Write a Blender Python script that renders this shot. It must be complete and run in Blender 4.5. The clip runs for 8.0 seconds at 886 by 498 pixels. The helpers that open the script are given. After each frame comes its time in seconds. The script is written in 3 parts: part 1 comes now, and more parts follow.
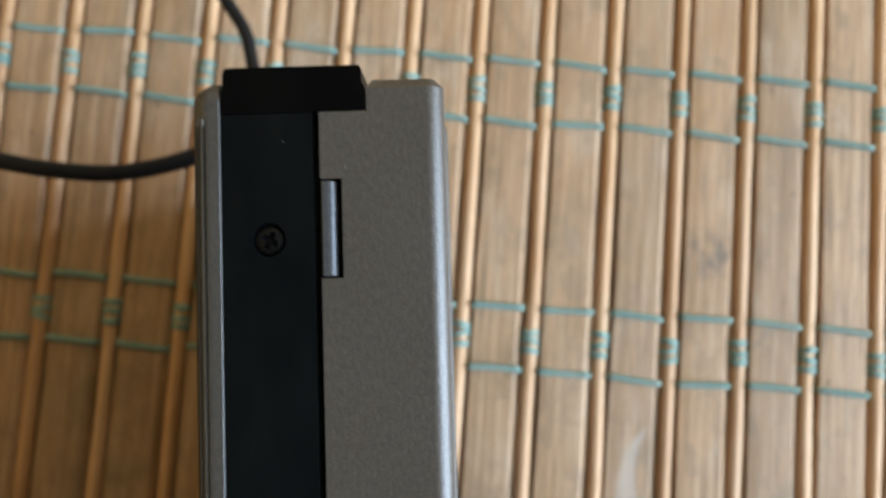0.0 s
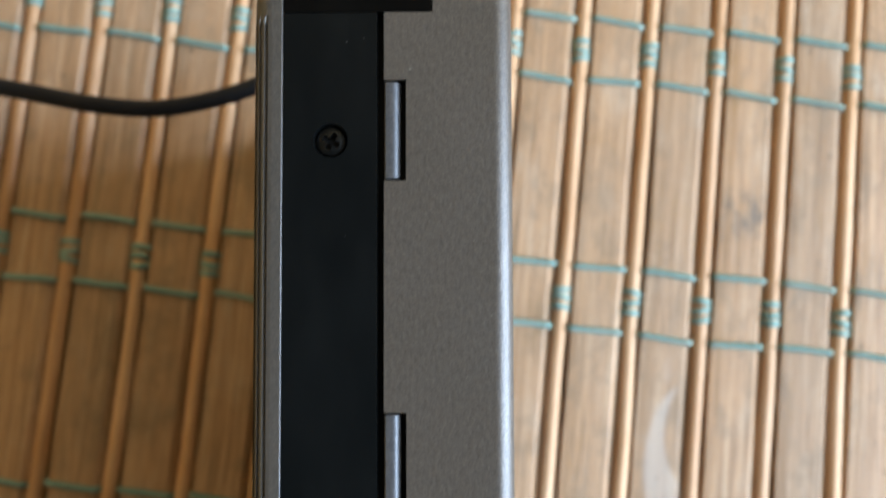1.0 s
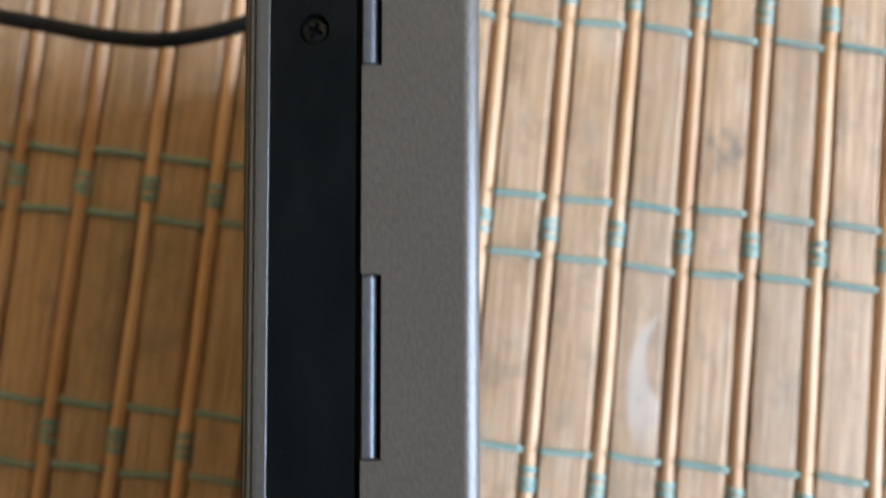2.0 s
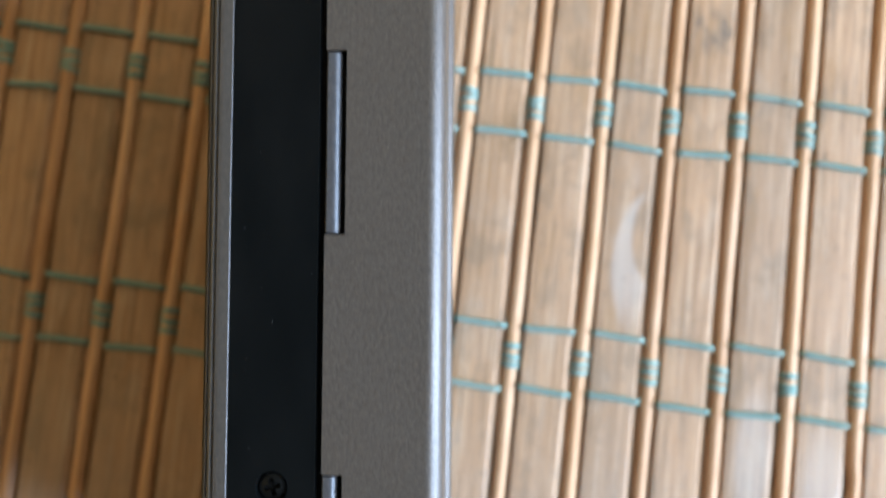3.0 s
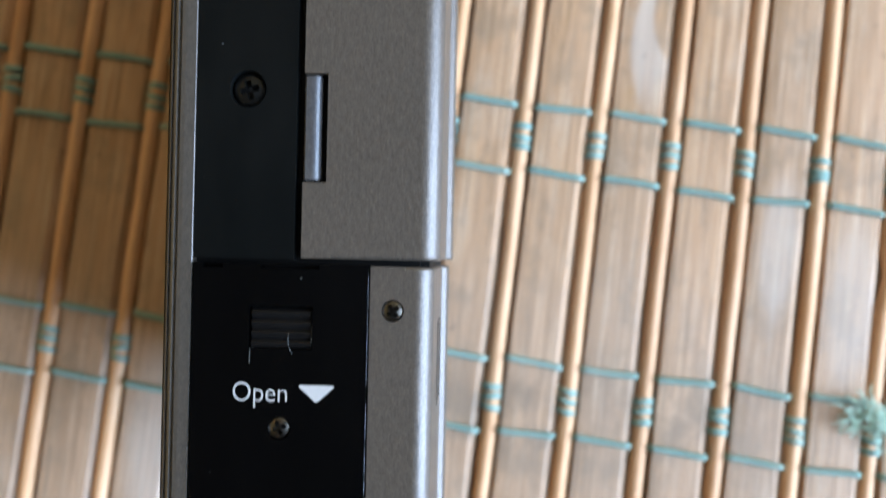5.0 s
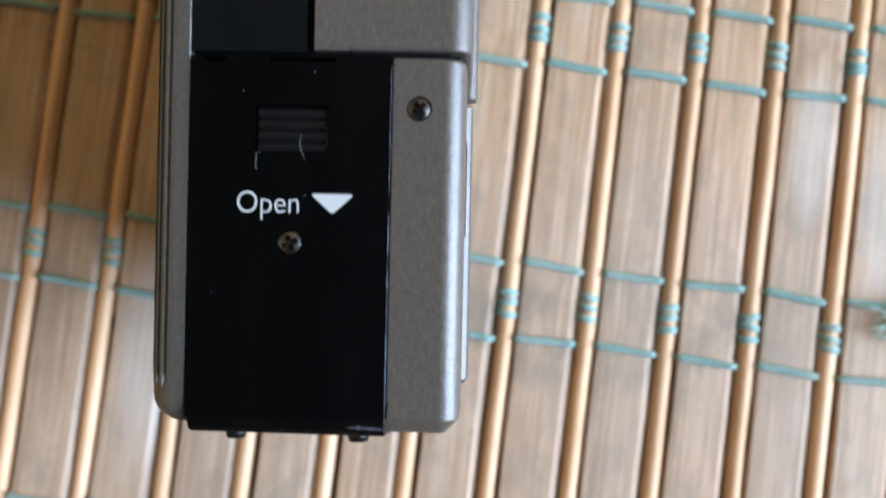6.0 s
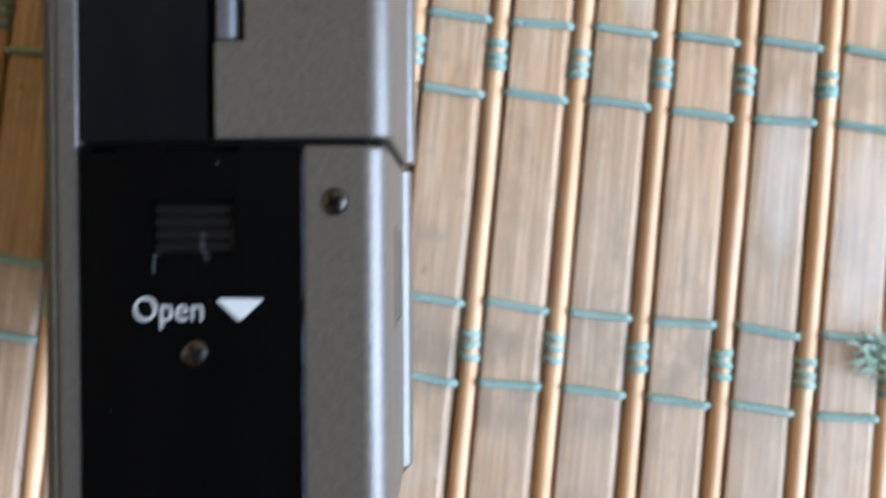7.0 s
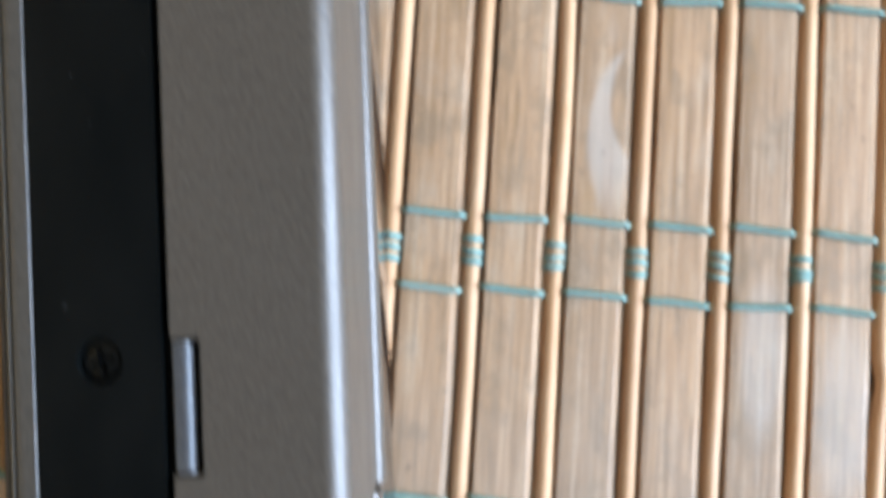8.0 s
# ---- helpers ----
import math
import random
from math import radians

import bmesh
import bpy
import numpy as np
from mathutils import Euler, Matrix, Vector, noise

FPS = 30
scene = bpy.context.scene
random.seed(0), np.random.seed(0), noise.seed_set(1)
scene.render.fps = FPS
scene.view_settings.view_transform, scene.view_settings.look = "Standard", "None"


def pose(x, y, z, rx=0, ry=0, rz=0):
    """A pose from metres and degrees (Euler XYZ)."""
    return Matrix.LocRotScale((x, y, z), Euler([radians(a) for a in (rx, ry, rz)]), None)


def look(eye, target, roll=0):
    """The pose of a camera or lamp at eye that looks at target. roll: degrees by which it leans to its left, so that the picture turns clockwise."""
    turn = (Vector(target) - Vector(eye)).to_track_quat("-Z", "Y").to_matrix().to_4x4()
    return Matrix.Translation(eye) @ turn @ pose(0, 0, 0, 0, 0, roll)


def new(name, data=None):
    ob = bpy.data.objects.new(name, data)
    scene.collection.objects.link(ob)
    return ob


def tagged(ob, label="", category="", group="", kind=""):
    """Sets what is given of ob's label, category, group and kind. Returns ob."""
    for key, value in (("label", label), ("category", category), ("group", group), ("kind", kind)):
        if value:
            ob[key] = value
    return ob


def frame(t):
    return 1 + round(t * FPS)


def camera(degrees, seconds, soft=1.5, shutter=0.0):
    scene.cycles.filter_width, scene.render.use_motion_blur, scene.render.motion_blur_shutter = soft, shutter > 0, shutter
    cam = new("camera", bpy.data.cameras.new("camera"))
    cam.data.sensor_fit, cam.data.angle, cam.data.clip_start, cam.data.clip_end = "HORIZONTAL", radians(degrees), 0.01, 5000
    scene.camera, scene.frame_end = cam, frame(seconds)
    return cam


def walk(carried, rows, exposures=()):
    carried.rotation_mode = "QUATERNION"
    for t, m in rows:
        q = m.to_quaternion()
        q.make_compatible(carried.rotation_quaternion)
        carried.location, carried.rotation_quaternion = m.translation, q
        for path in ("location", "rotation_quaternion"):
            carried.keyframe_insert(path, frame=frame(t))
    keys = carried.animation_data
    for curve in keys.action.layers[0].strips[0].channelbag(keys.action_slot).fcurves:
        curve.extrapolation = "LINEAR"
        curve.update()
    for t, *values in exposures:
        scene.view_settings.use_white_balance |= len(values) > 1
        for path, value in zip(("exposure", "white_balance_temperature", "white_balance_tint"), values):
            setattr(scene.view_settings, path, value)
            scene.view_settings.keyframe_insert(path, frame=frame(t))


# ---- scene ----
cam = camera(53.45, 8.0, soft=1.6, shutter=0.6)
ROWS = [  # seconds, place in metres, turn in degrees
    (0.0, -0.04610, -0.05027, 0.16999, 5.98, -0.81, 3.97),
    (0.2, -0.04861, -0.04949, 0.17151, 6.23, -1.04, 4.36),
    (0.5, -0.05059, -0.05412, 0.16849, 6.43, -1.09, 4.92),
    (0.8, -0.05091, -0.05674, 0.16722, 6.13, -0.96, 5.40),
    (1.0, -0.05140, -0.05998, 0.16732, 6.09, -0.95, 5.39),
    (1.2, -0.05202, -0.06168, 0.16999, 6.06, -0.79, 5.49),
    (2.3, -0.04264, -0.07980, 0.17464, 5.59, 0.30, 5.77),
    (2.5, -0.04131, -0.08512, 0.17327, 5.49, 0.38, 5.93),
    (3.0, -0.03887, -0.09452, 0.17207, 5.21, 0.58, 6.14),
    (3.5, -0.03786, -0.10322, 0.16869, 4.70, 0.77, 6.30),
    (4.0, -0.03694, -0.11283, 0.16583, 4.24, 1.21, 6.44),
    (4.5, -0.03567, -0.12270, 0.16062, 3.60, 1.33, 6.66),
    (4.7, -0.03459, -0.12631, 0.15891, 3.52, 1.30, 6.78),
    (5.0, -0.03433, -0.12952, 0.15771, 3.49, 1.14, 6.93),
    (5.2, -0.03504, -0.13290, 0.15731, 3.39, 1.03, 6.97),
    (6.3, -0.03620, -0.14630, 0.14550, 2.60, 0.63, 6.88),
    (6.4, -0.03655, -0.14534, 0.14558, 2.50, 0.56, 6.76),
    (6.5, -0.03644, -0.14445, 0.14591, 2.48, 0.56, 6.72),
    (7.0, -0.03205, -0.13596, 0.14090, 2.23, 0.02, 5.41),
    (7.2, -0.02927, -0.13189, 0.14099, 2.52, 0.46, 4.46),
    (7.5, -0.02807, -0.12225, 0.14320, 2.80, 0.43, 3.75),
    (7.8, -0.02833, -0.11417, 0.14435, 3.18, 0.25, 3.38),
    (8.0, -0.03152, -0.10684, 0.14310, 3.36, -0.12, 3.50),
]
EXPOSURES = [(0.0, -0.2, 6800, 12), (0.6, -0.19, 6800, 13), (1.0, 0.13, 6700, 14), (2.3, 0.19, 6450, 16), (4.5, 0.19, 6320, 16), (6.5, 0.2, 6280, 16), (7.5, 0.15, 6400, 16), (8.0, 0.14, 6520, 16)]
cam.data.dof.use_dof, cam.data.dof.focus_distance, cam.data.dof.aperture_fstop = True, 0.080, 30.0
walk(cam, [(t, pose(x, y, z, rx, ry, rz)) for t, x, y, z, rx, ry, rz in ROWS], EXPOSURES)

# ---- light: daylight through one wide window, unseen warm room added for bounce ----
world = bpy.data.worlds.new("sky")
scene.world = world
world.use_nodes = True
wt = world.node_tree
sky = wt.nodes.new("ShaderNodeTexSky")
sky.sky_type, sky.sun_disc = "NISHITA", False
sky.sun_elevation, sky.sun_rotation = radians(40), radians(200)
wt.links.new(sky.outputs[0], wt.nodes["Background"].inputs[0])
wt.nodes["Background"].inputs[1].default_value = 0.1

WIN_Y0, WIN_Y1, WIN_Z0, WIN_Z1, WIN_X = -1.22, 0.76, 0.36, 1.62, 1.5
lamp = bpy.data.lights.new("window_daylight", "AREA")
lamp.shape, lamp.size, lamp.size_y = "RECTANGLE", WIN_Z1 - WIN_Z0 - 0.08, WIN_Y1 - WIN_Y0 - 0.08
lamp.energy, lamp.color = 130.0, (0.60, 0.795, 1.0)
lamp_ob = new("window_daylight", lamp)
lamp_ob.matrix_world = look((WIN_X - 0.02, (WIN_Y0 + WIN_Y1) / 2, (WIN_Z0 + WIN_Z1) / 2), (0, (WIN_Y0 + WIN_Y1) / 2, (WIN_Z0 + WIN_Z1) / 2))


# ---- node helpers and materials ----
def material(name):
    m = bpy.data.materials.new(name)
    m.use_nodes = True
    return m, m.node_tree, m.node_tree.nodes["Principled BSDF"]


def node(nt, kind, **values):
    n = nt.nodes.new(kind)
    for key, value in values.items():
        n.inputs[key.replace("_", " ")].default_value = value
    return n


def math_node(nt, op, a, b=0.0, c=0.0):
    n = nt.nodes.new("ShaderNodeMath")
    n.operation = op
    for i, v in enumerate((a, b, c)):
        if hasattr(v, "node"):
            nt.links.new(v, n.inputs[i])
        else:
            n.inputs[i].default_value = v
    return n.outputs[0]


def mix_colour(nt, fac, a, b, blend="MIX"):
    n = nt.nodes.new("ShaderNodeMix")
    n.data_type, n.blend_type = "RGBA", blend
    for sock, v in ((n.inputs[0], fac), (n.inputs[6], a), (n.inputs[7], b)):
        if hasattr(v, "node"):
            nt.links.new(v, sock)
        elif isinstance(v, tuple):
            sock.default_value = (*v, 1)
        else:
            sock.default_value = v
    return n.outputs[2]


def ramp(nt, value, stops):
    n = nt.nodes.new("ShaderNodeValToRGB")
    while len(n.color_ramp.elements) < len(stops):
        n.color_ramp.elements.new(0.5)
    for e, (p, c) in zip(n.color_ramp.elements, stops):
        e.position, e.color = p, (*c, 1)
    nt.links.new(value, n.inputs[0])
    return n.outputs[0]


def smooth(nt, value, lo, hi):
    n = nt.nodes.new("ShaderNodeMapRange")
    n.interpolation_type = "SMOOTHSTEP"
    nt.links.new(value, n.inputs[0])
    n.inputs[1].default_value, n.inputs[2].default_value = lo, hi
    return n.outputs[0]


def stretched(nt, source, scale, shift=None):
    n = nt.nodes.new("ShaderNodeMapping")
    n.inputs["Scale"].default_value = scale
    nt.links.new(source, n.inputs[0])
    if shift is not None:
        nt.links.new(shift, n.inputs["Location"])
    return n.outputs[0]


def noise_of(nt, vector, scale, detail=4.0, rough=0.6):
    n = node(nt, "ShaderNodeTexNoise", Scale=scale, Detail=detail, Roughness=rough)
    nt.links.new(vector, n.inputs["Vector"])
    return n.outputs[0]


def bump(nt, bsdf, height, distance, strength=1.0):
    n = node(nt, "ShaderNodeBump", Strength=strength, Distance=distance)
    nt.links.new(height, n.inputs["Height"])
    nt.links.new(n.outputs[0], bsdf.inputs["Normal"])


def blob(nt, place, x, y, rx, ry, soft=0.5):
    """1 inside an ellipse on the mat, 0 outside, in metres."""
    m = nt.nodes.new("ShaderNodeMapping")
    m.vector_type = "TEXTURE"
    m.inputs["Location"].default_value, m.inputs["Scale"].default_value = (x, y, 0), (rx, ry, 1)
    nt.links.new(place, m.inputs[0])
    flat = nt.nodes.new("ShaderNodeVectorMath")
    flat.operation = "MULTIPLY"
    flat.inputs[1].default_value = (1, 1, 0)
    nt.links.new(m.outputs[0], flat.inputs[0])
    n = nt.nodes.new("ShaderNodeVectorMath")
    n.operation = "LENGTH"
    nt.links.new(flat.outputs[0], n.inputs[0])
    return smooth(nt, n.outputs["Value"], 1.0 + soft / 2, 1.0 - soft / 2)


def bamboo_strip():
    m, nt, b = material("weathered bamboo strip")
    geo, info = nt.nodes.new("ShaderNodeNewGeometry"), nt.nodes.new("ShaderNodeObjectInfo")
    place, rnd = geo.outputs["Position"], info.outputs["Random"]
    off = nt.nodes.new("ShaderNodeCombineXYZ")
    nt.links.new(math_node(nt, "MULTIPLY", rnd, 37.0), off.inputs[0])
    nt.links.new(math_node(nt, "MULTIPLY", rnd, 91.0), off.inputs[1])
    fine = noise_of(nt, stretched(nt, place, (5200, 55, 400), off.outputs[0]), 1.0, 3, 0.65)
    wide = noise_of(nt, stretched(nt, place, (900, 16, 300), off.outputs[0]), 1.0, 4, 0.6)
    patch = noise_of(nt, stretched(nt, place, (150, 55, 100), off.outputs[0]), 1.0, 4, 0.6)
    dirt = noise_of(nt, stretched(nt, place, (420, 160, 100), off.outputs[0]), 1.0, 6, 0.7)
    base = ramp(nt, wide, [(0.25, (0.38, 0.225, 0.121)), (0.5, (0.52, 0.327, 0.199)), (0.78, (0.635, 0.426, 0.283))])
    tone = ramp(nt, rnd, [(0.0, (0.86, 0.83, 0.77)), (0.35, (1.0, 0.96, 0.89)), (0.7, (1.08, 1.01, 0.90)), (1.0, (1.1, 1.08, 1.04))])
    base = mix_colour(nt, 1.0, base, tone, "MULTIPLY")
    base = mix_colour(nt, smooth(nt, fine, 0.54, 0.30), base, (0.21, 0.128, 0.072))
    base = mix_colour(nt, math_node(nt, "MULTIPLY", smooth(nt, fine, 0.56, 0.72), 0.5), base, (0.68, 0.53, 0.38))
    streak = noise_of(nt, stretched(nt, place, (2300, 22, 300), off.outputs[0]), 1.0, 3, 0.6)
    base = mix_colour(nt, math_node(nt, "MULTIPLY", smooth(nt, streak, 0.46, 0.28), 0.75), base, (0.22, 0.135, 0.075))
    base = mix_colour(nt, math_node(nt, "MULTIPLY", smooth(nt, streak, 0.54, 0.74), 0.6), base, (0.67, 0.55, 0.41))
    base = mix_colour(nt, math_node(nt, "MULTIPLY", smooth(nt, patch, 0.50, 0.75), 0.4), base, (0.55, 0.45, 0.35))
    base = mix_colour(nt, math_node(nt, "MULTIPLY", smooth(nt, patch, 0.46, 0.24), 0.6), base, (0.40, 0.225, 0.095))
    base = mix_colour(nt, math_node(nt, "MULTIPLY", smooth(nt, dirt, 0.64, 0.76), 0.7), base, (0.10, 0.07, 0.045))
    cloud = noise_of(nt, stretched(nt, place, (130, 85, 100)), 1.0, 6, 0.7)
    base = mix_colour(nt, math_node(nt, "MULTIPLY", smooth(nt, cloud, 0.49, 0.66), 0.5), base, (0.255, 0.18, 0.115))
    base = mix_colour(nt, math_node(nt, "MULTIPLY", smooth(nt, noise_of(nt, stretched(nt, place, (260, 1500, 100), off.outputs[0]), 1.0, 3, 0.6), 0.62, 0.74), 0.25), base, (0.24, 0.17, 0.11))
    # pale crescent, a dark smudge and a washed-out patch
    bow = math_node(nt, "SUBTRACT", blob(nt, place, -0.0022, -0.0786, 0.0069, 0.0150, 0.16), blob(nt, place, 0.0006, -0.0722, 0.0062, 0.0105, 0.14))
    bow = math_node(nt, "MULTIPLY", math_node(nt, "MAXIMUM", bow, math_node(nt, "MULTIPLY", blob(nt, place, -0.0057, -0.0602, 0.0009, 0.0030, 0.9), 0.4)), blob(nt, place, -0.0060, -0.0738, 0.0050, 0.0150, 0.8))
    bow = math_node(nt, "MULTIPLY", bow, smooth(nt, streak, 0.15, 0.5))
    base = mix_colour(nt, math_node(nt, "MULTIPLY", bow, 0.46), base, (0.56, 0.51, 0.465))
    smudge = math_node(nt, "MULTIPLY", blob(nt, place, 0.0080, -0.0300, 0.0058, 0.0042, 1.2), smooth(nt, dirt, 0.44, 0.60))
    base = mix_colour(nt, math_node(nt, "MULTIPLY", smudge, 0.8), base, (0.13, 0.11, 0.09))
    for x, y, rx, ry, amount in ((0.0345, -0.121, 0.0046, 0.014, 0.32), (0.021, -0.113, 0.0035, 0.012, 0.35), (-0.0845, -0.158, 0.006, 0.02, 0.4)):
        worn = math_node(nt, "MULTIPLY", blob(nt, place, x, y, rx, ry, 0.8), amount)
        base = mix_colour(nt, worn, base, (0.58, 0.53, 0.48))
    # brown stains along the lowest threads in view, and small knots in the fibre
    for x, y, rx, ry, amount in ((-0.02, -0.1490, 0.028, 0.0085, 0.6), (0.012, -0.1440, 0.012, 0.006, 0.45), (-0.032, -0.0560, 0.012, 0.006, 0.4), (-0.106, -0.0700, 0.012, 0.016, 0.4), (-0.100, -0.1520, 0.012, 0.007, 0.4)):
        stain = math_node(nt, "MULTIPLY", blob(nt, place, x, y, rx, ry, 1.2), smooth(nt, cloud, 0.38, 0.58))
        base = mix_colour(nt, math_node(nt, "MULTIPLY", stain, amount), base, (0.20, 0.135, 0.08))
    knots = noise_of(nt, stretched(nt, place, (800, 330, 300), off.outputs[0]), 1.0, 2, 0.5)
    base = mix_colour(nt, math_node(nt, "MULTIPLY", smooth(nt, knots, 0.69, 0.78), 0.7), base, (0.085, 0.055, 0.035))
    # the near part of the mat turns grey
    sep = nt.nodes.new("ShaderNodeSeparateXYZ")
    nt.links.new(place, sep.inputs[0])
    ragged = math_node(nt, "ADD", sep.outputs[1], math_node(nt, "MULTIPLY", math_node(nt, "SUBTRACT", patch, 0.5), 0.09))
    grey = mix_colour(nt, 0.55, mix_colour(nt, 1.0, base, (0.94, 0.99, 1.09), "MULTIPLY"), (0.38, 0.325, 0.28))
    base = mix_colour(nt, math_node(nt, "MULTIPLY", smooth(nt, ragged, -0.106, -0.142), 0.42), base, grey)
    nt.links.new(base, b.inputs["Base Color"])
    nt.links.new(smooth(nt, patch, -0.6, 1.5), b.inputs["Roughness"])
    bump(nt, b, math_node(nt, "ADD", fine, wide), 0.00012, 0.6)
    return m


def bamboo_rod():
    m, nt, b = material("honey bamboo stick")
    geo, info = nt.nodes.new("ShaderNodeNewGeometry"), nt.nodes.new("ShaderNodeObjectInfo")
    place, rnd = geo.outputs["Position"], info.outputs["Random"]
    fine = noise_of(nt, stretched(nt, place, (4200, 45, 3000)), 1.0, 3)
    wide = noise_of(nt, stretched(nt, place, (90, 38, 100)), 1.0, 4)
    spots = noise_of(nt, stretched(nt, place, (900, 420, 900)), 1.0, 5, 0.7)
    base = ramp(nt, wide, [(0.25, (0.53, 0.278, 0.130)), (0.5, (0.635, 0.375, 0.208)), (0.75, (0.71, 0.465, 0.295))])
    base = mix_colour(nt, 1.0, base, ramp(nt, rnd, [(0.0, (0.86, 0.82, 0.78)), (1.0, (1.08, 1.08, 1.06))]), "MULTIPLY")
    base = mix_colour(nt, math_node(nt, "MULTIPLY", smooth(nt, fine, 0.5, 0.3), 0.5), base, (0.36, 0.19, 0.07))
    base = mix_colour(nt, math_node(nt, "MULTIPLY", smooth(nt, spots, 0.66, 0.76), 0.6), base, (0.16, 0.08, 0.04))
    nt.links.new(base, b.inputs["Base Color"])
    b.inputs["Roughness"].default_value, b.inputs["Specular IOR Level"].default_value = 0.46, 0.36
    bump(nt, b, fine, 0.0001, 0.5)
    return m


def thread_yarn():
    m, nt, b = material("teal cotton thread")
    geo = nt.nodes.new("ShaderNodeNewGeometry")
    twist = noise_of(nt, stretched(nt, geo.outputs["Position"], (2600, 2600, 2600)), 1.0, 3)
    fade = noise_of(nt, stretched(nt, geo.outputs["Position"], (60, 60, 60)), 1.0, 3)
    base = ramp(nt, twist, [(0.3, (0.15, 0.25, 0.22)), (0.55, (0.25, 0.41, 0.375)), (0.8, (0.42, 0.57, 0.53))])
    base = mix_colour(nt, smooth(nt, fade, 0.4, 0.75), base, (0.32, 0.42, 0.37))
    nt.links.new(base, b.inputs["Base Color"])
    b.inputs["Roughness"].default_value = 0.9
    bump(nt, b, twist, 0.0003, 0.9)
    return m


def silver_paint(name, base=(0.112, 0.093, 0.075), rough=0.37, metal=0.27):
    m, nt, b = material(name)
    tc = nt.nodes.new("ShaderNodeTexCoord")
    grain = noise_of(nt, stretched(nt, tc.outputs["Object"], (5200, 5200, 5200)), 1.0, 2)
    blotch = noise_of(nt, stretched(nt, tc.outputs["Object"], (120, 70, 120)), 1.0, 4)
    specks = noise_of(nt, stretched(nt, tc.outputs["Object"], (1500, 1500, 1500)), 1.0, 2)
    light = tuple(min(1, c * 1.18) for c in base)
    dark = tuple(c * 0.80 for c in base)
    colour = ramp(nt, grain, [(0.3, dark), (0.5, base), (0.7, light)])
    mottle = noise_of(nt, stretched(nt, tc.outputs["Object"], (2600, 1150, 2600)), 1.0, 4)
    colour = mix_colour(nt, 1.0, colour, ramp(nt, mottle, [(0.3, (0.84, 0.84, 0.85)), (0.7, (1.16, 1.16, 1.14))]), "MULTIPLY")
    colour = mix_colour(nt, math_node(nt, "MULTIPLY", smooth(nt, specks, 0.74, 0.80), 0.5), colour, (0.5, 0.47, 0.42))
    nt.links.new(colour, b.inputs["Base Color"])
    b.inputs["Metallic"].default_value, b.inputs["Specular IOR Level"].default_value = metal, 0.5
    b.inputs["Specular Tint"].default_value = (0.66, 0.80, 1.0, 1)
    b.inputs["Coat Weight"].default_value, b.inputs["Coat Roughness"].default_value = 0.24, 0.27
    n = nt.nodes.new("ShaderNodeMapRange")
    nt.links.new(blotch, n.inputs[0])
    n.inputs[1].default_value, n.inputs[2].default_value, n.inputs[3].default_value, n.inputs[4].default_value = 0.3, 0.7, rough - 0.05, rough + 0.07
    nt.links.new(n.outputs[0], b.inputs["Roughness"])
    bump(nt, b, math_node(nt, "ADD", math_node(nt, "MULTIPLY", grain, 0.4), mottle), 0.00007, 0.4)
    return m


def black_plastic(name, rough, base=(0.0014, 0.0017, 0.0022), relief=0.00002, gloss=0.2):
    m, nt, b = material(name)
    tc = nt.nodes.new("ShaderNodeTexCoord")
    grain = noise_of(nt, stretched(nt, tc.outputs["Object"], (4500, 4500, 4500)), 1.0, 2)
    smear = noise_of(nt, stretched(nt, tc.outputs["Object"], (180, 60, 180)), 1.0, 5)
    nt.links.new(mix_colour(nt, smear, base, tuple(c * 1.7 for c in base)), b.inputs["Base Color"])
    n = nt.nodes.new("ShaderNodeMapRange")
    nt.links.new(smear, n.inputs[0])
    n.inputs[1].default_value, n.inputs[2].default_value, n.inputs[3].default_value, n.inputs[4].default_value = 0.3, 0.7, rough - 0.06, rough + 0.08
    nt.links.new(n.outputs[0], b.inputs["Roughness"])
    b.inputs["Specular IOR Level"].default_value = gloss
    bump(nt, b, grain, relief, 0.5)
    return m


def plain(name, base, rough=0.6, metal=0.0, scale=30.0, vary=0.25):
    m, nt, b = material(name)
    tc = nt.nodes.new("ShaderNodeTexCoord")
    n = noise_of(nt, tc.outputs["Object"], scale, 5)
    nt.links.new(ramp(nt, n, [(0.3, tuple(c * (1 - vary) for c in base)), (0.7, tuple(min(1, c * (1 + vary)) for c in base))]), b.inputs["Base Color"])
    b.inputs["Roughness"].default_value, b.inputs["Metallic"].default_value = rough, metal
    return m


M_STRIP, M_ROD, M_THREAD = bamboo_strip(), bamboo_rod(), thread_yarn()
M_TUFT = plain("bleached teal fibre", (0.46, 0.64, 0.54), 0.9, 0.0, 900, 0.3)
M_SILVER = silver_paint("champagne grey metallic paint")
M_SHELL = silver_paint("grey metallic back shell", (0.096, 0.084, 0.071), 0.38)
M_TAB = silver_paint("hinge lacquer", (0.10, 0.10, 0.105), 0.42)
M_PANEL = black_plastic("satin black plastic", 0.34, (0.0022, 0.0029, 0.0031), 0.00002, 0.24)
M_CAP = black_plastic("matt black plastic", 0.36, (0.0012, 0.0012, 0.0012), 0.00002, 0.13)
M_LID = black_plastic("glossy black plastic", 0.16, (0.0006, 0.0006, 0.0007), 0.000004, 0.55)
M_LATCH = black_plastic("worn black plastic", 0.42, (0.0025, 0.0025, 0.0028), 0.00001, 0.28)
M_CORE = black_plastic("black inner plastic", 0.6, (0.002, 0.002, 0.002))
M_FRONT = black_plastic("polished black front", 0.09, (0.01, 0.01, 0.01), 0.0, 0.6)
M_SCREW = plain("blackened steel", (0.03, 0.031, 0.03), 0.38, 0.9, 900)
